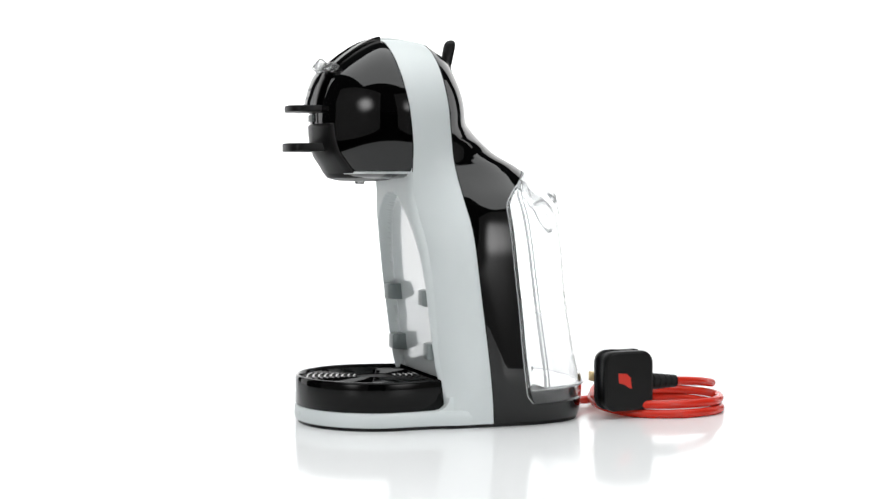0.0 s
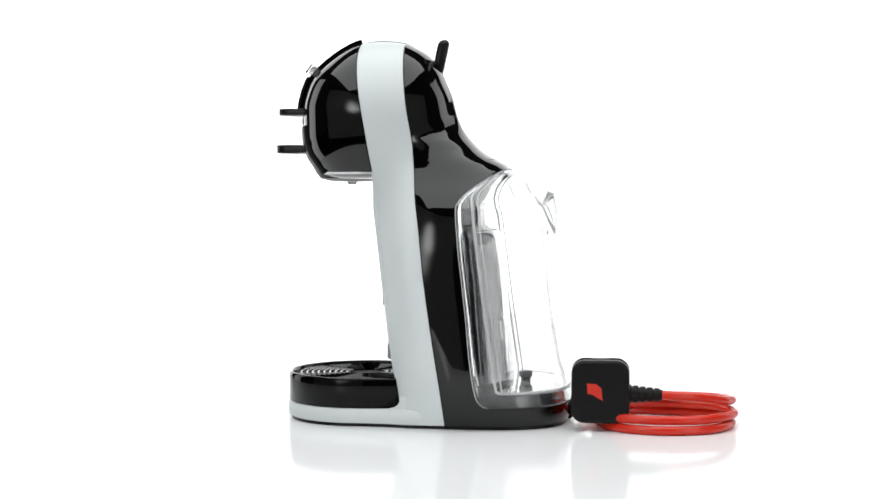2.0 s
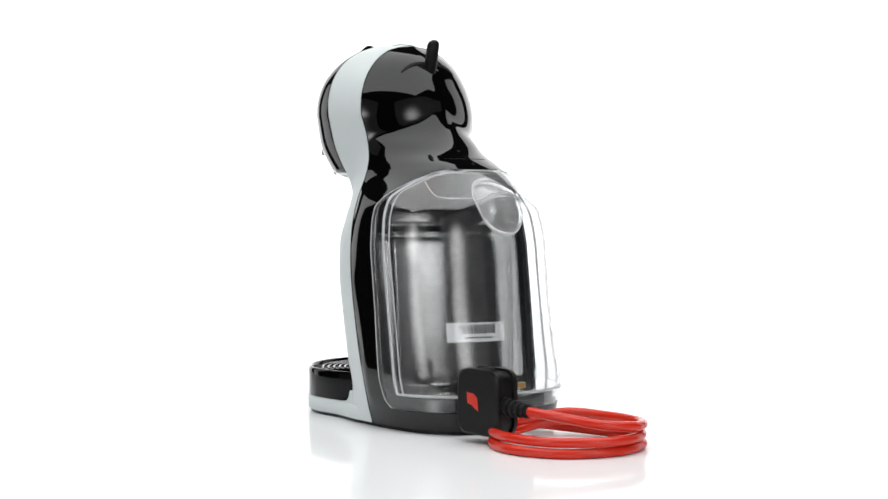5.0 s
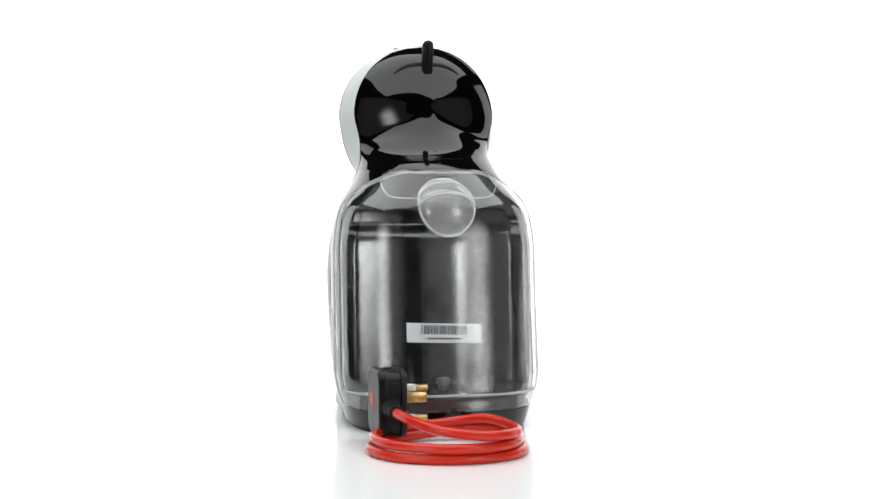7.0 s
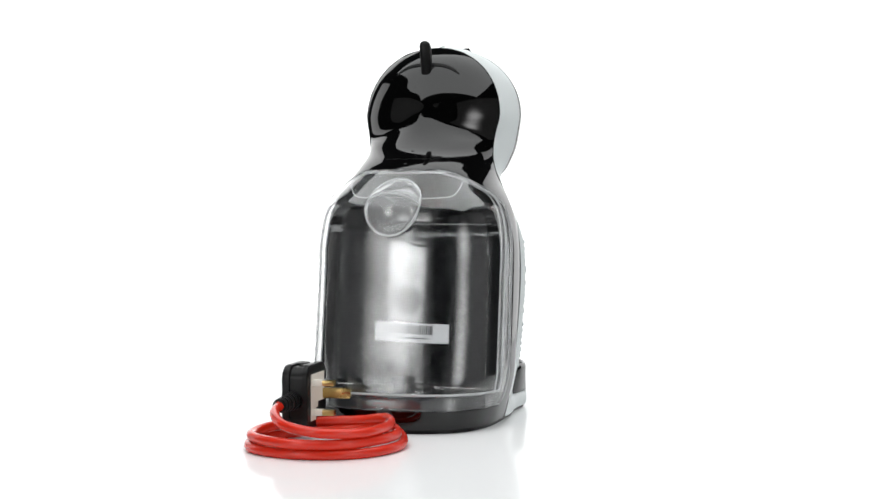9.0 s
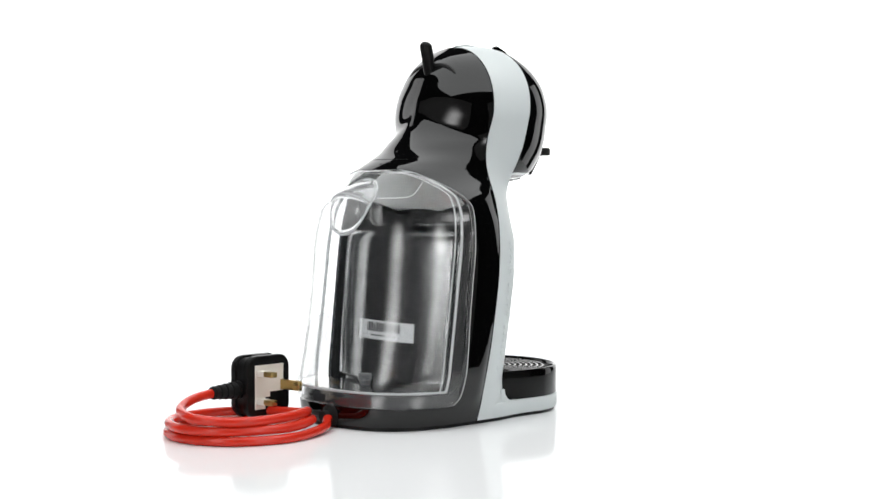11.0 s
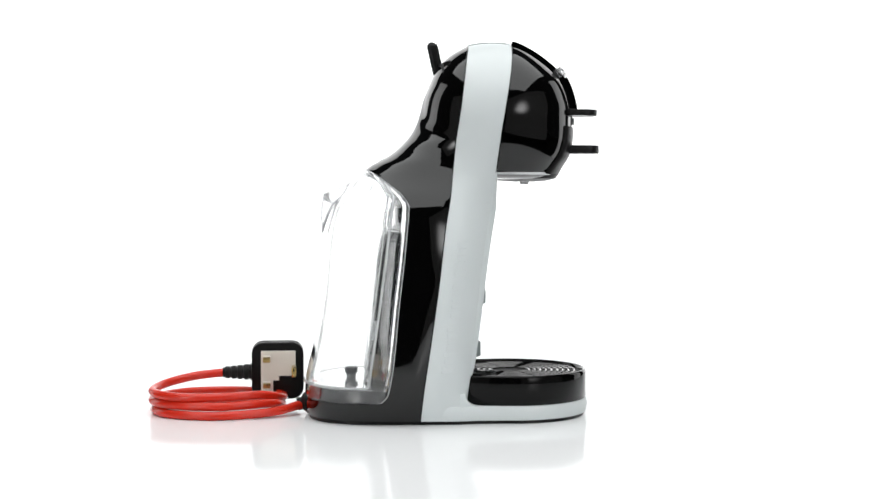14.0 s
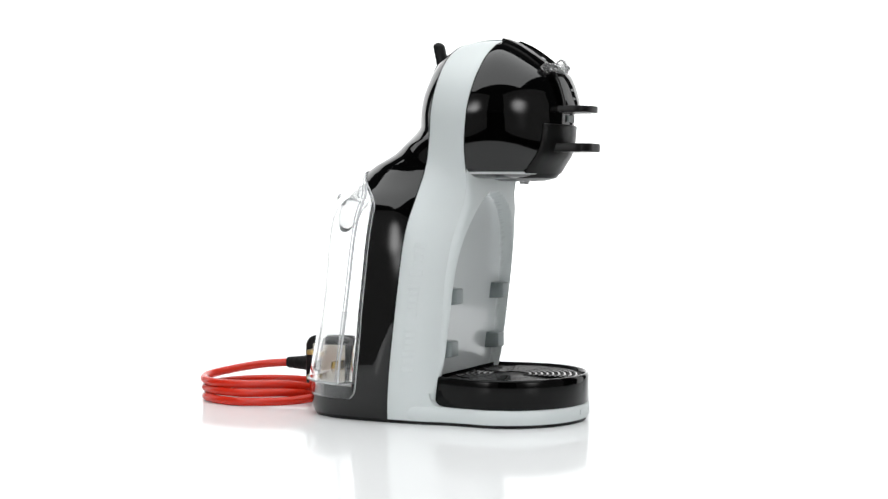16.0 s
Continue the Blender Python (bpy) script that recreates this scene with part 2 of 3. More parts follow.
XW = curve([0.0, 0.0175, 0.08, 0.143, 0.150, 0.1545, 0.1575, 0.1600, 0.172, 0.19, 0.206], [0.0635, 0.0615, 0.0563, 0.0506, 0.0494, 0.0474, 0.0440, 0.0385, 0.038, 0.047, 0.0590])
NEXP = curve([0, 0.17, 0.2, 0.225, 0.31], [2.75, 2.72, 2.4, 2.1, 2.0])


def wb(z):
    return WB_LOW(z) if z < 0.251 else 0.0590 * max(0, 1 - ((z - 0.251) / 0.0595) ** 2.08) ** (1 / 2.08)


def wa(z):
    return WA_LOW(z) if z < 0.2505 else 0.0675 * max(0, 1 - ((z - 0.2505) / 0.0615) ** 2.05) ** (1 / 2.05)


def broad(z):
    """Where the rear shell is broadest: x and half width."""
    k = min(1, max(0, (0.206 - z) / 0.03))
    return XB(z) + k * max(0.012, 0.014 - XB(z)), wb(z) + k * (WM(z) - wb(z))


def rear_y(x, z):
    xm, wm = broad(z)
    if x < xm:
        t = (xm - x) / max(xm - XB(z), 1e-6)
        return wm + (wb(z) - wm) * t ** 2
    t = min(max((x - xm) / max(XR(z) - xm, 1e-6), 0), 1)
    n = NEXP(z)
    return wm * max(0, 1 - t ** n) ** (1 / n)


def front_x(y, z, n=2.0):
    t = min(abs(y) / max(wa(z), 1e-6), 1)
    return XA(z) + (XF(z) - XA(z)) * max(0, 1 - t ** n) ** (1 / n)


# plan of the wall behind the tank: a flat middle, two quick turns, then slowly bending sides
BAY_Y = np.linspace(0, 0.076, 77)
BAY_SLOPE = 0.29 * np.clip((BAY_Y - 0.010) / 0.017, 0, 1) ** 1.2 + 0.22 * np.clip((BAY_Y - 0.026) / 0.040, 0, 1.2)
BAY_DROP = np.concatenate([[0], np.cumsum((BAY_SLOPE[1:] + BAY_SLOPE[:-1]) / 2)]) * 0.001


def bay_drop(y):
    """How far the wall falls back at y."""
    return float(np.interp(abs(y), BAY_Y, BAY_DROP))


def ease(z, a, b):
    t = min(1, max(0, (z - a) / (b - a)))
    return t * t * t * (t * (6 * t - 15) + 10)


# half width of the neck's ridge
NECK = curve([0.2, 0.208, 0.2145, 0.2225, 0.232, 0.242, 0.255, 0.32], [0.085, 0.078, 0.064, 0.048, 0.034, 0.024, 0.018, 0.017])


def ball_x(z):
    """Rear line of the head's ball, without the neck that runs into it."""
    ball = -0.050 + math.sqrt(0.0645 ** 2 - min(0.06, abs(z - 0.2495)) ** 2)
    return XR(z) - 0.0005 - max(0, XR(z) - ball) * (1 - ease(z, 0.258, 0.285))


def oval(z):
    """Middle and half width of the oval that a level of the ball belongs to."""
    xm, wm = broad(z)
    n = NEXP(z)
    xc = xm - 0.045 * ease(z, 0.200, 0.245)
    k = (xm - xc) / max(ball_x(z) - xc, 1e-6)
    return xc, wm / max(1 - k ** n, 1e-6) ** (1 / n)


def dome_x(y, z):
    """The rear shell: a ball, and a neck that rises from the shoulder and melts into it."""
    xm, wm = broad(z)
    n = NEXP(z)
    xc, wc = oval(z)
    v = min(1, abs(y) / wm)
    ball = xc + (ball_x(z) - xc) * max(0, 1 - (abs(y) / wc) ** n) ** (1 / n)
    gap = XR(z) - ball_x(z)
    soft = min(0.015, 1.3 * gap)
    top = XR(z) - soft * soft / (4 * gap)
    tip = max(top, xm + 0.004)
    xn = xm - 0.045 * ease(z, 0.206, 0.240)
    wn = wm / max(1 - ((xm - xn) / (tip - xn)) ** n, 1e-6) ** (1 / n)
    wide = xn + (tip - xn) * max(0, 1 - (abs(y) / wn) ** n) ** (1 / n)
    ridge = top - 0.016 * (y / NECK(z)) ** 2
    neck = wide + (min(wide, ridge) - wide) * ease(z, 0.2065, 0.256)
    soft *= 1 - v ** 3
    return (ball + neck + math.sqrt((ball - neck) ** 2 + soft * soft)) / 2


def rear_row(z, tank):
    """One level of the black rear shell, from flank to flank; behind the tank it steps in to a wall."""
    xb, xr, n = XB(z), XR(z), NEXP(z)
    xm, wm = broad(z)
    xt = min(XT(z), xr - 0.0005)
    half = []
    if z <= Z_TOP:
        half = [(xb + (xt - xb) * k / 10, rear_y(xb + (xt - xb) * k / 10, z)) for k in range(11)]
        yt = half[-1][1]
    if tank:
        blend = min(1, max(0, (Z_TOP - z) / 0.02))
        yw = yt - 0.013 * blend - 0.001
        half.append((xt + 0.001, yt - 0.002))
        for k in range(20):
            y = yw * (1 - k / 19)
            half.append((max(XW(z) - bay_drop(y), xt - 0.009 * blend), y))
    else:
        th = math.asin(min(1, max(0, ((xt - xm) / max(xr - xm, 1e-6))) ** (n / 2)))
        if z <= Z_TOP:
            angles = [th + (math.pi / 2 - th) * k / 21 for k in range(1, 22)]
        else:
            mixed = min(1, (z - Z_TOP) / 0.025)
            th = (1 - mixed) * th + mixed * math.pi / 2 * 10 / 31
            angles = [th * k / 10 for k in range(11)] + [th + (math.pi / 2 - th) * k / 21 for k in range(1, 22)]
        for a in angles:
            if z > Z_TOP:
                y = wm * math.cos(a) ** (2 / n) if a < math.pi / 2 - 1e-6 else 0.0
                half.append((dome_x(y, z), y))
            else:
                half.append((xm + (xr - xm) * math.sin(a) ** (2 / n), wm * max(0.0, math.cos(a)) ** (2 / n)))
        if z > Z_TOP:
            half[0] = (xm, wm)
    half[-1] = (half[-1][0], 0.0)
    return [(x, y, z) for x, y in half] + [(x, -y, z) for x, y in half[-2::-1]]


def machine_shell():
    zs = [(z, False) for z in np.linspace(0.003, Z_TANK, 7)]
    zs += [(Z_TANK + 0.0004, True)] + [(z, True) for z in np.linspace(0.02, Z_TOP, 60)]
    zs += [(Z_TOP + 0.0006 + (0.3104 - Z_TOP - 0.0006) * math.sin(math.pi / 2 * k / 46), False) for k in range(47)]
    rows = [(t, rear_row(z, t)) for z, t in zs]
    low, bay, top = [r for t, r in rows[:7]], [r for t, r in rows if t], [r for t, r in rows[7:] if not t]
    bm = grid(low + [bay[0]])
    grid([bay[-1]] + top, bm=bm)
    grid([r[:12] for r in bay], bm=bm)
    grid([r[51:] for r in bay], bm=bm)
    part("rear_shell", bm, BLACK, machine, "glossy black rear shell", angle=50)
    part("tank_bay", grid([r[11:52] for r in bay]), WALL, machine, "glossy black wall behind the tank", angle=50)
    # pale grey hoop over the head
    rows = []
    us = [k / 70 for k in range(71)]
    for sign in (1, -1):
        for u in (us if sign == 1 else us[-2::-1]):
            g = math.sin(math.pi / 2 * u) * 0.65 + u * 0.35
            zr, zf = 0.003 + 0.3074 * g, 0.003 + 0.309 * g
            a, b = Vector((XB(zr), sign * wb(zr), zr)), Vector((XA(zf), sign * wa(zf), zf))
            zc = (zr + zf) / 2
            out = Vector((0, sign * max((wb(zr) + wa(zf)) / 2, 0), max(0, zc - 0.2475)))
            if u == 1.0:
                out = Vector((0, 0, 1))
            out.normalize()
            waist = min(1, max(0, (zc - 0.01) / 0.04)) * min(1, max(0, (0.2 - zc) / 0.05))
            bulge = 0.0070 * waist + 0.0008 + 0.001 * min(1, max(0, (zc - 0.28) / 0.03))
            rows.append([a + (b - a) * v + out * bulge * (1 - (2 * v - 1) ** 2) for v in np.linspace(0, 1, 11)])
    part("hoop", grid(rows), GREY, machine, "pale grey satin hoop from base to head")
    crown = [p + Vector((0, 0, 0.0002)) for p in rows[70]]
    part("crown_seam", tube(crown, 0.0007, n=6, steps=2), GREY_DARK, machine, "fine grey seam over the crown")
    # thin parting lines on both edges of the hoop
    for edge in (0, -1):
        pts = [r[edge] for r in rows[::2] if edge == 0 or r[edge].z > 0.203]
        part("parting_line", tube(pts, 0.0004, n=6, steps=2), SATIN, machine, "dark parting line")
    # black foot under the body
    foot = [(x * 0.985 + 0.0005, y * 0.97) for x, y, z in rear_row(0.003, False)]
    part("foot", capped([[(x, y, z) for x, y in foot + [(-0.02, -0.068), (-0.02, 0.068)]] for z in (0.0, 0.0035)]), SATIN, machine, "black foot ring")


def column_front():
    """The column's front: a satin frame round a glossy arched recess."""
    rows, deep = [], []
    for z in np.linspace(0.0175, 0.207, 90):
        w, xa = wa(z), XA(z)
        r, q = [], []
        for k in range(97):
            y = w * math.sin(math.pi / 2 * (2 * k / 96 - 1))
            proud = 0.002 + 0.0038 * min(1, max(0, (z - 0.02) / 0.03)) * min(1, max(0, (0.205 - z) / 0.03))
            cor = proud * (abs(y) / w) ** 20
            arch = 0.0592 if z < 0.11 else 0.0592 * math.sqrt(max(0, 1 - ((z - 0.11) / 0.077) ** 2))
            inside = min(1, max(0, (arch - abs(y)) / 0.0042))
            inside = inside * inside * (3 - 2 * inside)
            r.append((xa - proud + cor + (0.0045 + proud - cor) * inside, y, z))
            q.append(inside)
        rows.append(r)
        deep.append(q)
    frame_bm, recess_bm = bmesh.new(), bmesh.new()
    for j in range(89):
        for k in range(96):
            corners = [(j, k), (j, k + 1), (j + 1, k + 1), (j + 1, k)]
            bm = recess_bm if sum(deep[a][b] for a, b in corners) > 3.2 else frame_bm
            bm.faces.new([bm.verts.new(rows[a][b]) for a, b in corners])
    part("column_frame", frame_bm, GREY, machine, "pale grey satin column front")
    part("column_recess", recess_bm, GREY_PANEL, machine, "glossy grey arched recess in the column")
    for y in (-0.0475, 0.0475):
        for z in (0.060, 0.103):
            m = Matrix.Translation((XA(z) + 0.0022, y, z))
            rows = [[(dx, dy * s, dz * s2) for dy, dz in ((-0.008, -0.007), (0.008, -0.007), (0.008, 0.007), (-0.008, 0.007))] for dx, s, s2 in ((0.010, 1.1, 1.0), (-0.006, 1.0, 0.95), (-0.009, 0.8, 0.85))]
            bm = capped(rows)
            bmesh.ops.bevel(bm, geom=bm.edges[:], offset=0.0008, segments=2, affect="EDGES", profile=0.5)
            bmesh.ops.transform(bm, matrix=m, verts=bm.verts)
            part("peg", bm, GREY_DARK, machine, "grey holder peg")


def head():
    rows = []
    for k in range(50):
        z = 0.2065 + (0.312 - 0.2065) * math.sin(math.pi / 2 * k / 49)
        w, xa, xf = wa(z), XA(z), XF(z)
        rows.append([(xa + (xf - xa) * max(0, math.cos(a)), w * math.sin(a), z) for a in np.linspace(-math.pi / 2, math.pi / 2, 61)])
    part("head_shell", grid(rows), BLACK, machine, "glossy black round head")
    # underside bowl, black but for one pale band
    base = [(x, y) for x, y, z in rows[0]]
    base += [(XA(0.2065) + 0.012, -wa(0.2065) * s) for s in np.linspace(-0.97, 0.97, 9)]
    cx = -0.066
    rings = [[(cx + (x - cx) * s, y * s, z) for x, y in base] for s, z in ((0.99, 0.2072), (0.975, 0.2058), (0.94, 0.2040), (0.88, 0.2021), (0.79, 0.2003), (0.66, 0.1990), (0.45, 0.1984))]
    part("head_underside", capped(rings[3:]), BLACK, machine, "glossy black underside of the head")
    part("underside_edge", grid(rings[:3], closed=True), BLACK, machine, "glossy black lower edge of the head")
    # pale ring colours in the white table's reflection on the black underside
    part("underside_reflection", grid(rings[2:4], closed=True), GREY_PANEL, machine, "pale grey band standing in for the table's reflection under the head")
    m = Matrix.Translation((-0.0715, 0, 0.0))
    part("brew_block", lathe([(0.031, 0.2072), (0.0305, 0.2032), (0.0275, 0.1990), (0.019, 0.1970), (0.009, 0.1964)], m, 40), SATIN, machine, "black block under the head")
    m = Matrix.Translation((-0.0725, 0, 0.0))
    part("nozzle", lathe([(0.004, 0.2), (0.004, 0.1952), (0.0034, 0.1942), (0.0025, 0.1942)], m, 20), CLEAR, machine, "clear nozzle")


def head_patch(y0, y1, z0, z1, lift, thick=0.004, ny=16, nz=24, edge=0.001):
    """A plate that lies on the head's front."""
    def ring(s, off):
        yc, zc = (y0 + y1) / 2, (z0 + z1) / 2
        out = []
        for j in range(nz + 1):
            r = []
            for i in range(ny + 1):
                y, z = yc + (y0 - yc + (y1 - y0) * i / ny) * s, zc + (z0 - zc + (z1 - z0) * j / nz) * s
                p = Vector((front_x(y, z), y, z))
                nrm = (p - Vector((-0.052, 0, 0.25))).normalized()
                r.append(p + nrm * off)
            out.append(r)
        return out
    bm = bmesh.new()
    grid(ring(0.97, lift), bm=bm)
    outer, inner = ring(1.0, lift - edge), ring(1.0, lift - thick)
    top = ring(0.97, lift)

    def rim(g):
        return g[0][:-1] + [r[-1] for r in g[:-1]] + g[-1][:0:-1] + [r[0] for r in g[:0:-1]]
    grid([rim(top), rim(outer), rim(inner)], closed=True, bm=bm)
    return bm


def face():
    part("face_strip", head_patch(-0.0125, 0.0125, 0.238, 0.3085, 0.0008), BLACK, machine, "glossy black control strip", angle=60)
    for y in (-0.0145, 0.0145):
        part("rail", head_patch(y - 0.0032, y + 0.0032, 0.2790, 0.3105, 0.0034, 0.006, ny=6), BLACK, machine, "glossy black rail", angle=60)
    part("capsule_holder", head_patch(-0.034, 0.034, 0.2035, 0.2425, 0.0022, nz=14), SATIN, machine, "satin black capsule holder", angle=60)
    part("control_panel", head_patch(-0.0158, 0.0158, 0.2520, 0.2815, 0.0052, 0.008, 12, 14, 0.0022), BLACK, machine, "glossy black control panel above the upper grip", angle=60)
    part("catch", head_patch(-0.0065, 0.0065, 0.2445, 0.2500, 0.0026, 0.004, 8, 4), GREY_DARK, machine, "small grey catch", angle=60)
    # two grips
    for z, x1, t, w, mt in ((0.2545, -0.1338, 0.0052, 0.0195, SATIN), (0.2235, -0.1354, 0.0068, 0.0220, SATIN)):
        plan = [(-0.098, -w)] + [(x1 + 0.012 - 0.012 * max(0, math.sin(a)) ** 0.8, -w * math.copysign(abs(math.cos(a)) ** 0.8, math.cos(a))) for a in np.linspace(0, math.pi, 17)] + [(-0.098, w)]
        bm = capped([[(x, y, zz) for x, y in plan] for zz in (z - t / 2, z + t / 2)])
        bmesh.ops.bevel(bm, geom=[e for e in bm.edges if abs(e.verts[0].co.z - e.verts[1].co.z) < 1e-6], offset=0.001, segments=2, affect="EDGES", profile=0.5)
        part("grip", bm, mt, machine, "black grip tab")
    # clear selector across the strip
    rows = []
    for y in np.linspace(-0.0215, 0.0215, 13):
        p = Vector((front_x(y, 0.2855), y, 0.2855))
        d = (p - Vector((-0.052, 0, 0.25))).normalized()
        up = Vector((-d.z, 0, d.x)) * (1 if d.x > 0 else -1)
        rows.append([p + d * a + up * b for a, b in ((0.0, -0.004), (0.006, -0.0035), (0.007, 0), (0.006, 0.0035), (0.0, 0.004))])
    sel = part("selector", capped(rows), CLEAR_TAB, machine, "clear plastic selector")
    p = Vector((front_x(0, 0.2855), 0, 0.2855))
    part("selector_tab", box(0, 0, 0.006, 0.012, 0.011, 0.010, 0.002, look(p, p + (Vector((-0.052, 0, 0.25)) - p))), CLEAR_TAB, sel)
    for k in range(3):
        z = 0.255 + 0.0065 * k
        part("print_mark", head_patch(-0.0025, 0.0025, z, z + 0.0016, 0.0055, 0.0006, 4, 2, 0.0001), PRINT, machine, "pale print mark")
    part("slider_rib", head_patch(-0.009, 0.009, 0.2900, 0.2920, 0.0014, 0.001, 6, 2, 0.0004), BLACK, machine)
    part("slider_rib", head_patch(-0.009, 0.009, 0.2950, 0.2970, 0.0014, 0.001, 6, 2, 0.0004), BLACK, machine)


def lever():
    base, top = Vector((-0.0005, 0.0, 0.282)), Vector((0.0053, 0.0, 0.3098))
    way = (top - base).normalized()
    rows = []
    for d, s in ((0, 0.92), (0.004, 0.95), (0.015, 1.0), ((top - base).length, 1.0), ((top - base).length + 0.0022, 0.85), ((top - base).length + 0.0037, 0.5), ((top - base).length + 0.0042, 0.15)):
        c = base + way * d
        rows.append([c + Vector((0.0048 * s * math.copysign(abs(math.cos(a)) ** 0.7, math.cos(a)), 0.0047 * s * math.copysign(abs(math.sin(a)) ** 0.7, math.sin(a)), 0)) for a in [2 * math.pi * k / 24 for k in range(24)]])
    part("lever", capped(rows), SATIN, machine, "matt black locking lever")
    pts = []
    for k in range(17):
        y = -0.027 + 0.054 * k / 16
        z = 0.2938 - 0.0080 * (abs(y) / 0.027) ** 3
        pts.append((dome_x(y, z) - 0.0012, y, z))
    part("lever_slot", tube(pts, [0.0023 * (1 - 0.45 * (abs(k - 8) / 8) ** 4) for k in range(17)], n=8, steps=3), RUBBER, machine, "dark lever slot")
    for z in (0.2212, 0.2105):
        tilt = math.atan2(1, -(XR(z + 0.001) - XR(z - 0.001)) / 0.002)
        m = Matrix.Translation((XR(z), 0, z)) @ Euler((0, tilt, 0)).to_matrix().to_4x4()
        bm = lathe([(0.0012, -0.0006), (0.0012, 0.0001), (0.0009, 0.00015), (0.0002, 0.00005)], m, 16)
        part("vent_hole", bm, RUBBER, machine, "small dark vent hole")
    z = 0.2145
    pts = [(p[0] + 0.0001, p[1], p[2]) for p in rear_row(z, False)[15:-15]]
    part("parting_line", tube(pts, 0.0002, n=6, steps=2), RUBBER, machine, "dark parting line")


def tank():
    # outer wall with its rim, flush with the black shell
    def skin(z, lift, x0):
        xr, n = XR(z), NEXP(z)
        xb, wm = broad(z)
        x0 = max(min(x0, xr - 0.001), xb + 0.0005)
        th = math.asin(min(1, ((x0 - xb) / (xr - xb)) ** (n / 2)))
        out = []
        for a in np.linspace(th, math.pi / 2, 26):
            x, y = xb + (xr - xb) * math.sin(a) ** (2 / n), wm * max(0, math.cos(a)) ** (2 / n)
            out.append((x + lift * math.sin(a), y + lift * math.cos(a), z))
        out[-1] = (out[-1][0], 0, z)
        return out + [(x, -y, zz) for x, y, zz in out[-2::-1]]
    rows = [skin(z, 0.0004, XT(z) + 0.0006) for z in np.linspace(0.018, 0.2055, 110)]
    wall = part("water_tank", grid(rows), CLEAR, machine, "empty clear plastic water tank", angle=60)
    s = wall.modifiers.new("thick", "SOLIDIFY")
    s.thickness, s.offset = 0.0022, -1
    wall.visible_shadow = False
    XP = curve([0.0305, 0.1, 0.185], [0.0600, 0.0500, 0.0392])

    def ridge(x0, off):
        zs = np.linspace(0.031, 0.183, 14)
        side = [(XP(z) + x0, rear_y(XP(z) + x0, z) + off, z) for z in zs]
        arc = []
        for k in range(1, 10):
            x = 0.0392 + x0 + (0.0600 - 0.0392) * k / 10
            z = 0.185 + 0.018 * math.sin(math.pi / 2 * k / 10)
            arc.append((x, rear_y(min(x, XR(z) - 0.0006), z) * (1 - 0.15 * k / 10), z))
        line = side + arc
        return line + [(x, -y, z) for x, y, z in line[::-1]]
    for x0, off, r in ((0.0, 0.0006, 0.0011), (0.0040, -0.002, 0.0006)):
        ob = part("tank_ridge", tube(ridge(x0, off), r, n=8, steps=3), CLEAR_EDGE, wall)
        ob.visible_shadow = False
    zs = np.linspace(0.0185, 0.2052, 40)
    edge = [(XT(z) + 0.0004, rear_y(XT(z), z) + 0.0003, z) for z in zs]
    ob = part("tank_rim", tube(edge + [(x, -y, z) for x, y, z in edge[::-1]], 0.00045, n=6, steps=2), CLEAR_EDGE, wall)
    ob.visible_shadow = False
    lid = [(0.054, -0.047, 0.196), (0.059, -0.044, 0.187), (0.062, -0.036, 0.1830), (0.063, 0.0, 0.1825), (0.062, 0.036, 0.1830), (0.059, 0.044, 0.187), (0.054, 0.047, 0.196)]
    ob = part("lid_rim", tube(lid, 0.00042, n=6, steps=4), CLEAR_EDGE, wall)
    ob.visible_shadow = False
    # front wall of the tank, close to the black wall
    rows = []
    for z in np.linspace(0.033, 0.1570, 50):
        yw = rear_y(XT(z), z) - 0.0165
        rows.append([(XW(z) - bay_drop(yw * v) + 0.0034, yw * v, z) for v in np.linspace(-1, 1, 49)])
    ob = part("front_wall", grid(rows), CLEAR_WALL, wall, "clear front wall of the tank", angle=60)
    ob.visible_shadow = False
    s = ob.modifiers.new("thick", "SOLIDIFY")
    s.thickness = 0.0016
    # black step under the tank
    plan = [(x * 0.975, y * 0.962) for x, y, z in rear_row(Z_TANK, False)]
    plan = [p for p in plan if p[0] > 0.040]
    part("tank_step", capped([[(x * k, y * k, z) for x, y in plan] for k, z in ((1.0, 0.0170), (0.995, 0.0255), (0.985, 0.0278), (0.965, 0.0284))]), STEP, machine, "dark satin step under the tank")
    # floor of the tank and its lip
    lip = [p for p in skin(0.0305, 0.0012, XP(0.0305))]
    ob = part("tank_lip", tube(lip, 0.0010, n=8, steps=1), CLEAR_EDGE, wall)
    ob.visible_shadow = False
    plan = [(x * 0.985, y * 0.97) for x, y, z in lip]
    ob = part("tank_floor", capped([[(x, y, z) for x, y in plan] for z in (0.0295, 0.0312)]), CLEAR, wall)
    ob.visible_shadow = False
    # round pouring beak at the back: a ring on the wall, a lip that stands out, and the bulge below it
    arc = np.linspace(0, math.pi, 21)
    top = [Vector((0.0885 - 0.0195 * math.sin(a), 0.0222 * math.cos(a), 0.178 + 0.0195 * math.sin(a))) for a in arc]
    low = [Vector((0.0885 + 0.0100 * math.sin(a) ** 0.7, 0.0222 * math.cos(a), 0.178 - 0.0245 * math.sin(a))) for a in arc]
    lip = [Vector((0.0885 + 0.0090 * math.sin(a), 0.0222 * math.cos(a), 0.178 + 0.0088 * math.sin(a) ** 1.5)) for a in arc]
    shell = []
    for k in range(9):
        v = k / 8
        shell.append([a.lerp(b, v) + Vector((0.0030 * math.sin(math.pi * v) * math.sin(c), 0, 0)) for a, b, c in zip(lip, low, arc)])
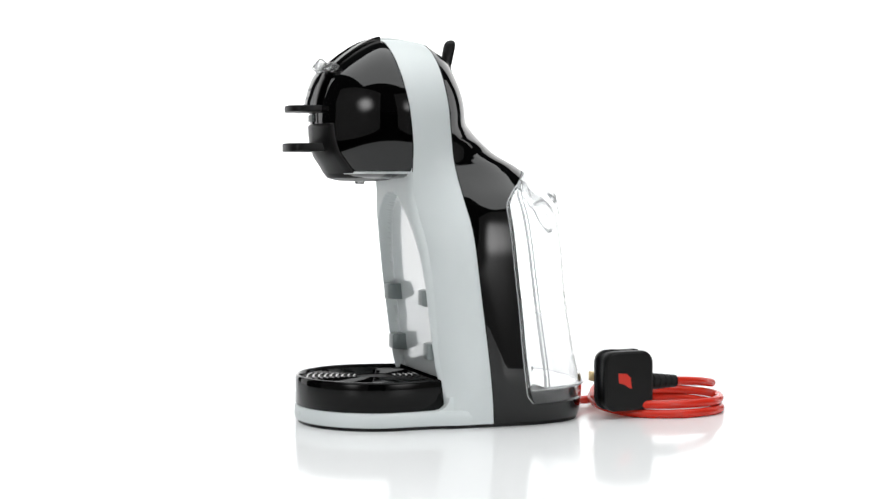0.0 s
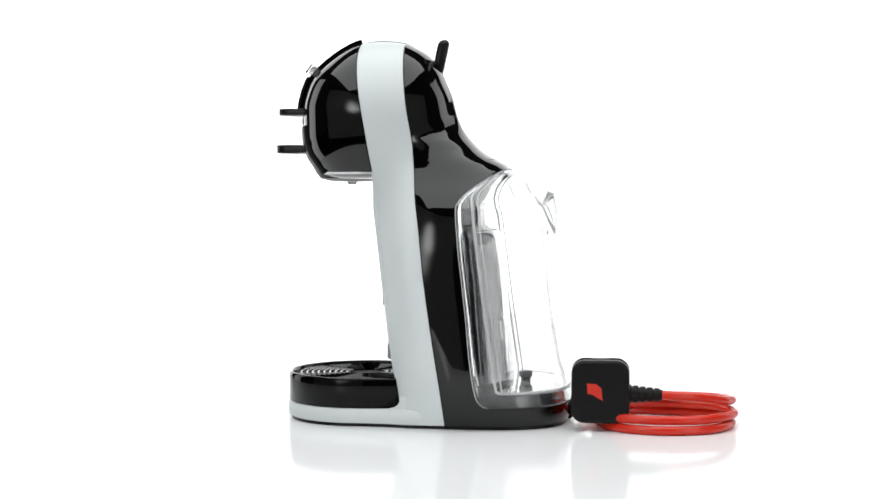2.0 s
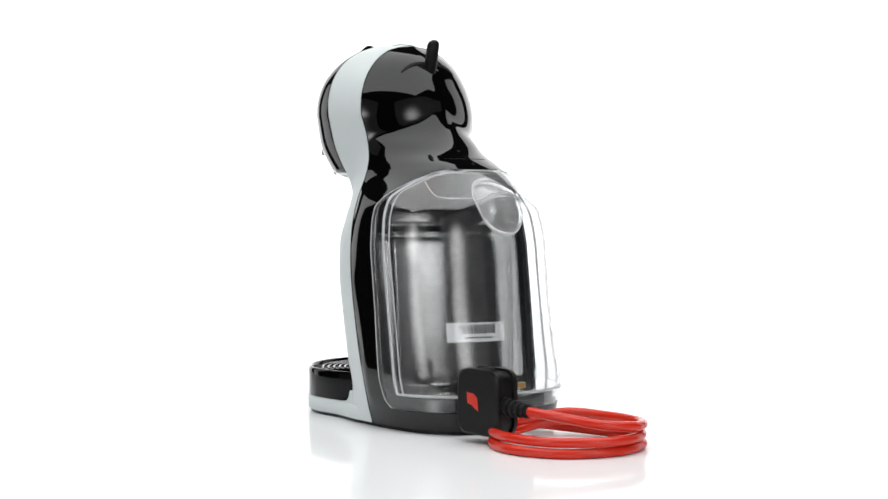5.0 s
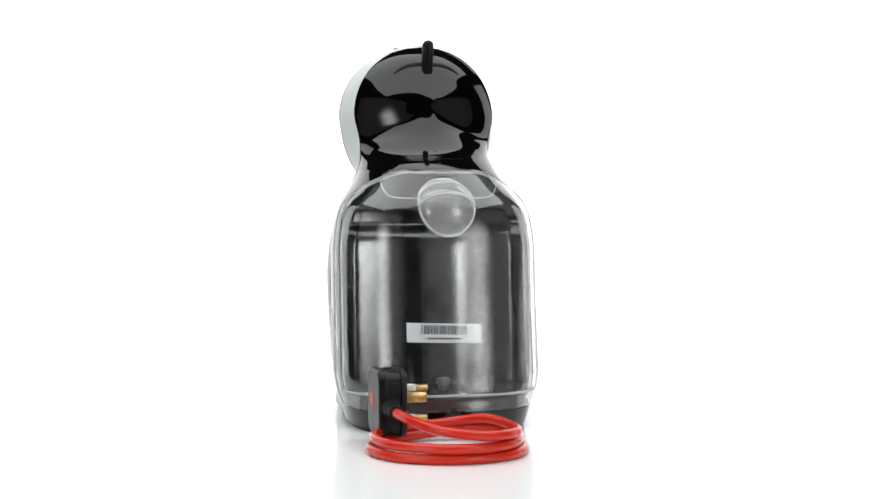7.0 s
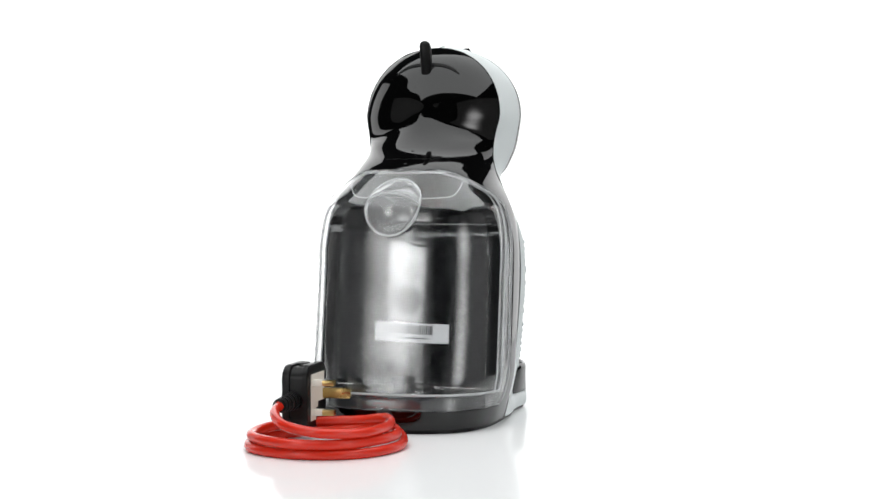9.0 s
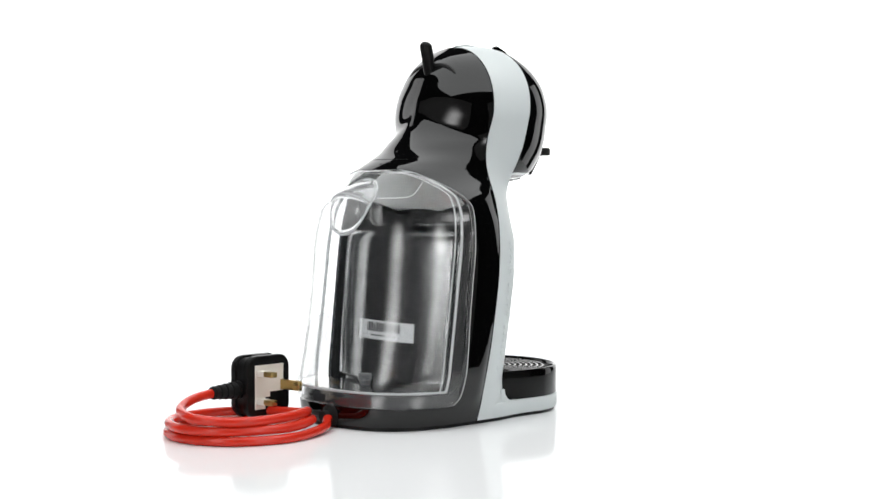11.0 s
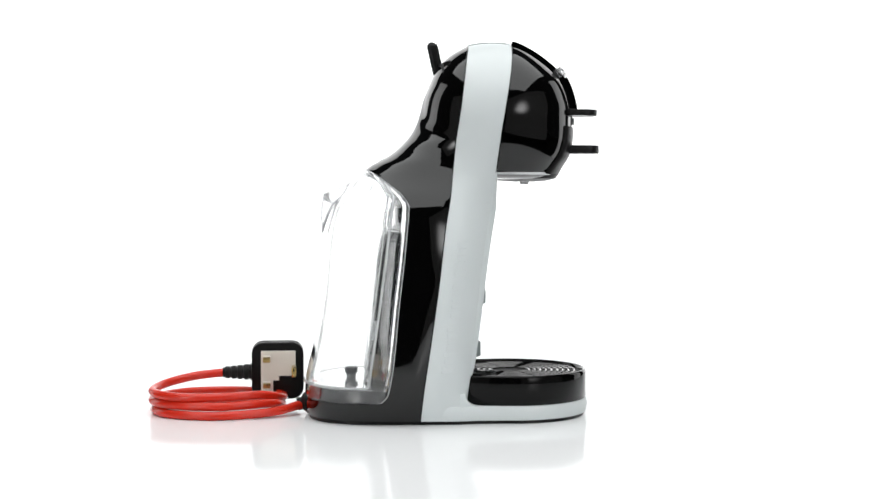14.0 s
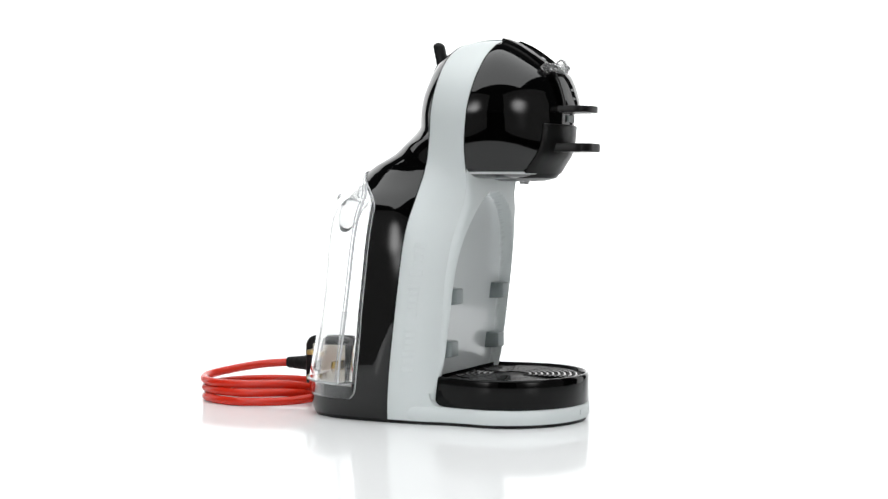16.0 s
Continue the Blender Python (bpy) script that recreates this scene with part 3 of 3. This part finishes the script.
    hood = [[a.lerp(b, k / 6) + Vector((0, 0, 0.0018 * math.sin(math.pi * k / 6))) for a, b in zip(top, lip)] for k in range(7)]
    bits = [("spout_rim", tube(top + low[-2:0:-1], 0.0008, n=8, steps=3, loop=True), "clear round spout rim"), ("lip_rim", tube(lip, 0.0006, n=8, steps=3), "")]
    bits.append(("spout", grid(shell), "clear pouring beak"))
    bits.append(("spout_hood", grid(hood), ""))
    for name, bm, label in bits:
        rim = name.endswith("rim")
        ob = part(name, bm, CLEAR_EDGE if rim else CLEAR_BEAK, wall, label)
        ob.visible_shadow = False
        if not rim:
            s = ob.modifiers.new("thick", "SOLIDIFY")
            s.thickness = 0.0007
    part("valve", lathe([(0.0040, 0.0312), (0.0040, 0.036), (0.0056, 0.0365), (0.0056, 0.0405), (0.0046, 0.0415)], Matrix.Translation((0.0745, 0, -0.0015)), 24), VALVE, wall, "grey rubber valve")


def wall_marks():
    """What sits on the black wall behind the tank: a round cap and a label."""
    def on_wall(y, z, off=0.0006):
        return Vector((XW(z) - bay_drop(y) + off, y, z))
    rows = [[on_wall(r * math.cos(a), 0.1005 + r * math.sin(a), d) for a in [2 * math.pi * k / 28 for k in range(28)]] for r, d in ((0.0125, 0.0), (0.0123, 0.0006), (0.0112, 0.0006), (0.0106, 0.0001), (0.0065, 0.0003), (0.0040, 0.0010), (0.0022, 0.0014), (0.0006, 0.0015))]
    part("round_cap", capped(rows), BLACK, machine, "round dark cap")

    def sheet(y0, y1, z0, z1, tilt, off):
        rows = []
        for j in range(3):
            r = []
            for i in range(13):
                y, z = y0 + (y1 - y0) * i / 12, z0 + (z1 - z0) * j / 2
                r.append(on_wall(y, z + tilt * (y - 0.0045), off))
            rows.append(r)
        return grid(rows)
    lab = part("label", sheet(-0.0262, 0.0352, 0.0663, 0.0818, -0.03, 0.0007), PAPER, machine, "white paper label with bars")
    rnd = random.Random(4)
    y = -0.0150
    while y < 0.0225:
        w = rnd.choice((0.0003, 0.0005, 0.0008, 0.0011))
        part("bar", sheet(y, y + w, 0.0730, 0.0803, -0.03, 0.0011), INK, lab)
        y += w + rnd.choice((0.0004, 0.0006, 0.0009))
    part("bar", sheet(-0.010, 0.0185, 0.0692, 0.0704, -0.03, 0.0011), VALVE, lab)


def tray():
    cx, r = -0.0590, 0.0665
    wide = 1.045
    base = lambda k: [(0.0, 0.0722 * k), (-0.012, 0.0722 * k), (-0.020, 0.0708 * k), (-0.030, 0.0690 * k), (-0.038, 0.0684 * k), (-0.048, 0.0682 * k)] + [(cx + (r * k) * math.cos(a), (r * k) * wide * math.sin(a)) for a in np.linspace(math.radians(95), math.radians(265), 48)] + [(-0.048, -0.0682 * k), (-0.038, -0.0684 * k), (-0.030, -0.0690 * k), (-0.020, -0.0708 * k), (-0.012, -0.0722 * k), (0.0, -0.0722 * k)]
    part("base_plate", capped([[(x, y, z) for x, y in base(k)] for k, z in ((0.985, 0.0028), (0.995, 0.0040), (1.0, 0.009), (0.998, 0.0138), (0.985, 0.0146))]), GREY, machine, "pale grey rounded base plate", angle=60)
    part("base_foot", capped([[(x, y, z) for x, y in base(0.96)] for z in (0.0, 0.003)]), SATIN, machine, "black foot ring")
    side = lambda k: [(-0.0205, 0.062 * k), (-0.035, 0.0662 * k), (-0.048, 0.0682 * k)] + [(cx + (r * k) * math.cos(a), (r * k) * wide * math.sin(a)) for a in np.linspace(math.radians(97), math.radians(263), 48)] + [(-0.048, -0.0682 * k), (-0.035, -0.0662 * k), (-0.0205, -0.062 * k)]
    rings = [[(x, y, z) for x, y in side(k)] for k, z in ((0.98, 0.0146), (0.993, 0.0154), (0.990, 0.0362), (0.983, 0.0383), (0.965, 0.0389), (0.950, 0.0383), (0.945, 0.0350))]
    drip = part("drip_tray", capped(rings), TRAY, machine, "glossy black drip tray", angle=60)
    part("grate_plate", capped([[(x, y, z) for x, y in side(0.93)] for z in (0.0353, 0.0359)]), mat("matt_black_plate", (0.004, 0.004, 0.004), 0.6, 0.08), drip, "matt black grating plate")
    # grey fillets where the hoop's foot runs out over the base, round the tray's lower corners
    for side_y in (-1, 1):
        foot_x = XA(0.020) + 0.0006
        edge = [(foot_x + 0.004, 0.0138), (foot_x - 0.010, 0.0138)] + [(foot_x - 0.010 + 0.010 * math.sin(a), 0.0250 - 0.010 * math.cos(a)) for a in np.linspace(0, math.pi / 2, 9)] + [(foot_x + 0.004, 0.0250)]
        part("foot_fillet", capped([[(x, side_y * y, z) for x, z in edge] for y in (0.0605, 0.0686, 0.0690)]), GREY, machine, "pale grey fillet beside the drip tray")
    # grating of rings, cut by spokes
    for i in range(9):
        rr = 0.017 + 0.0048 * i
        for q in range(10):
            a0, a1 = math.radians(36 * q + 1), math.radians(36 * q + 35)
            pts = [(cx - 0.001 + rr * math.cos(a), rr * math.sin(a), 0.0363) for a in np.linspace(a0, a1, 5)]
            if min(p[0] for p in pts) > -0.13 and max(p[0] for p in pts) < -0.022:
                part("grate_ring", tube(pts, 0.0010, n=6, steps=2), BLACK, drip)
    part("badge", box(0, 0, 0, 0.0006, 0.016, 0.004, 0.0002, pose(-0.1254, 0, 0.0092)), GREY, machine, "small pale embossed badge")


def emboss():
    """The raised maker's mark on one flank, as plain bars."""
    z = 0.045
    rnd = random.Random(7)
    for word in (7, 5, 5):
        for k in range(word):
            h = 0.0052 if k else 0.0072
            xm = (XA(z) * 0.45 + XB(z) * 0.55)
            waist = min(1, max(0, (z - 0.01) / 0.04)) * min(1, max(0, (0.2 - z) / 0.05))
            y = (wb(z) * 0.55 + wa(z) * 0.45) + (0.0070 * waist + 0.0008) * 0.99
            lean = math.atan2(wb(z) - wa(z), XB(z) - XA(z))
            part("raised_bar", box(0, -0.00028, 0, 0.0080 + rnd.choice((0, 0.0025)), 0.0010, h * 0.66, 0.0003, pose(xm, y, z, 0, 0, math.degrees(lean)), seg=1), GREY, machine)
            z += h
        z += 0.006


def cable():
    r = 0.0037
    pts = [(0.106, 0.0, 0.0095), (0.118, 0.004, 0.0080), (0.140, 0.024, 0.0050), (0.184, 0.038, r), (0.226, 0.022, r), (0.242, -0.018, r), (0.226, -0.059, r), (0.187, -0.074, r), (0.150, -0.058, r), (0.134, -0.020, 0.006),
           (0.144, 0.016, 0.0112), (0.184, 0.034, 0.0108), (0.229, 0.018, 0.0110), (0.2435, -0.022, 0.0112), (0.220, -0.062, 0.0112), (0.176, -0.070, 0.0112), (0.141, -0.050, 0.0112), (0.133, -0.012, 0.0130),
           (0.150, 0.016, 0.0182), (0.182, 0.029, 0.0178), (0.220, 0.025, 0.0180), (0.2415, 0.000, 0.0195), (0.235, -0.030, 0.0225), (0.212, -0.048, 0.0268), (0.186, -0.0555, 0.0290)]
    part("cable", tube(pts, r, n=14, steps=12), RED, machine, "glossy red cable in three loose loops")
    m = Matrix.Translation((0.113, 0.001, 0.0095)) @ Euler((0, radians(-80), 0)).to_matrix().to_4x4()
    part("cable_entry", lathe([(0.0055, -0.007), (0.0055, -0.003), (0.0090, 0.0), (0.0098, 0.008)], m, 20), RUBBER, machine, "black cable grommet")


def plug():
    """A three-pin plug that stands on the coil; u along its face, n towards the pins."""
    u, n = Vector((math.cos(radians(3)), math.sin(radians(3)), 0)), Vector((-math.sin(radians(3)), math.cos(radians(3)), 0))
    c = Vector((0.1402, -0.0655, 0.0315))
    m = Matrix(((u.x, n.x, 0, c.x), (u.y, n.y, 0, c.y), (0, 0, 1, c.z), (0, 0, 0, 1)))

    def rounded(w, h, rad, k=6):
        out = []
        for sx, sz, a0 in ((1, 1, 0), (-1, 1, 90), (-1, -1, 180), (1, -1, 270)):
            for i in range(k + 1):
                a = radians(a0 + 90 * i / k)
                out.append((sx * (w / 2 - rad) + rad * math.cos(a), sz * (h / 2 - rad) + rad * math.sin(a)))
        return out
    rings = [[m @ Vector((x, d, z)) for x, z in rounded(w, h, rad)] for d, w, h, rad in ((0.0, 0.041, 0.0455, 0.009), (0.0012, 0.0445, 0.049, 0.010), (0.004, 0.0455, 0.0502, 0.010), (0.0065, 0.045, 0.0497, 0.010), (0.0070, 0.042, 0.0465, 0.009), (0.0165, 0.042, 0.0465, 0.009), (0.0170, 0.0455, 0.0502, 0.010), (0.0205, 0.045, 0.0497, 0.010), (0.0212, 0.043, 0.0475, 0.009))]
    body = part("plug", capped(rings), SATIN, machine, "black three-pin plug", angle=30)
    # cream inset with a black corner step
    plan = [(-0.0155, 0.0175), (0.0145, 0.0175), (0.0145, -0.018), (0.004, -0.018), (0.004, -0.0085), (-0.001, -0.0085), (-0.001, -0.0045), (-0.0155, -0.0045)]
    part("pin_plate", capped([[m @ Vector((x, d, z)) for x, z in plan] for d in (0.0205, 0.0218)]), CREAM, body, "cream pin plate")
    for x, z, w, h, ln in ((-0.0140, 0.0005, 0.004, 0.008, 0.0225), (0.0095, 0.0110, 0.0066, 0.0042, 0.0175), (0.0095, -0.0115, 0.0066, 0.0042, 0.0175)):
        if ln < 0.02:
            part("pin_sleeve", box(x, 0.0218 + 0.0035, z, w + 0.0004, 0.009, h + 0.0004, 0.0004, m), CREAM, body, "cream pin sleeve")
        part("pin", box(x, 0.0215 + ln / 2, z, w, ln, h, 0.0007, m), BRASS, body, "brass pin")
    flag = [(-0.0105, 0.0068), (-0.0030, 0.0062), (0.0008, 0.0030), (0.0018, -0.0065), (-0.0018, -0.0048), (-0.0055, -0.0022), (-0.0100, -0.0012)]
    part("red_mark", capped([[m @ Vector((x, d, z)) for x, z in flag] for d in (-0.0003, 0.0008)]), RED_MARK, body, "red printed mark")
    part("screw_recess", capped([[m @ Vector((x, 0.011 + y, 0.0246 + d)) for x, y in [(0.008 * math.cos(a), 0.004 * math.sin(a)) for a in [2 * math.pi * k / 20 for k in range(20)]]] for d in (0, 0.0006)]), RUBBER, body)
    # ribbed strain relief
    a, b = m @ Vector((0.020, 0.009, -0.002)), m @ Vector((0.0475, 0.0075, -0.0025))
    way = (b - a)
    turn = way.to_track_quat("Z", "Y").to_matrix().to_4x4()
    prof = []
    for k in range(5):
        r0 = 0.0074 - 0.0005 * k
        h0 = way.length * k / 5
        prof += [(r0, h0), (r0, h0 + way.length * 0.14), (r0 - 0.0012, h0 + way.length * 0.15), (r0 - 0.0012, h0 + way.length * 0.19)]
    prof += [(0.0050, way.length), (0.0040, way.length + 0.0006)]
    part("strain_relief", lathe(prof, Matrix.Translation(a) @ turn, 20), RUBBER, body, "ribbed black strain relief")


machine_shell()
column_front()
head()
face()
lever()
tank()
wall_marks()
tray()
emboss()
cable()
plug()


# ---- the turntable's steady turn ----
def motions():
    rows = []
    for k in range(33):
        t = 0.5 * k
        rows.append((t, pose(0, 0, 0, 0, 0, -13.992 * (t - 1.321)) @ pose(0, -0.0108, 0)))
    walk(machine, rows)


motions()
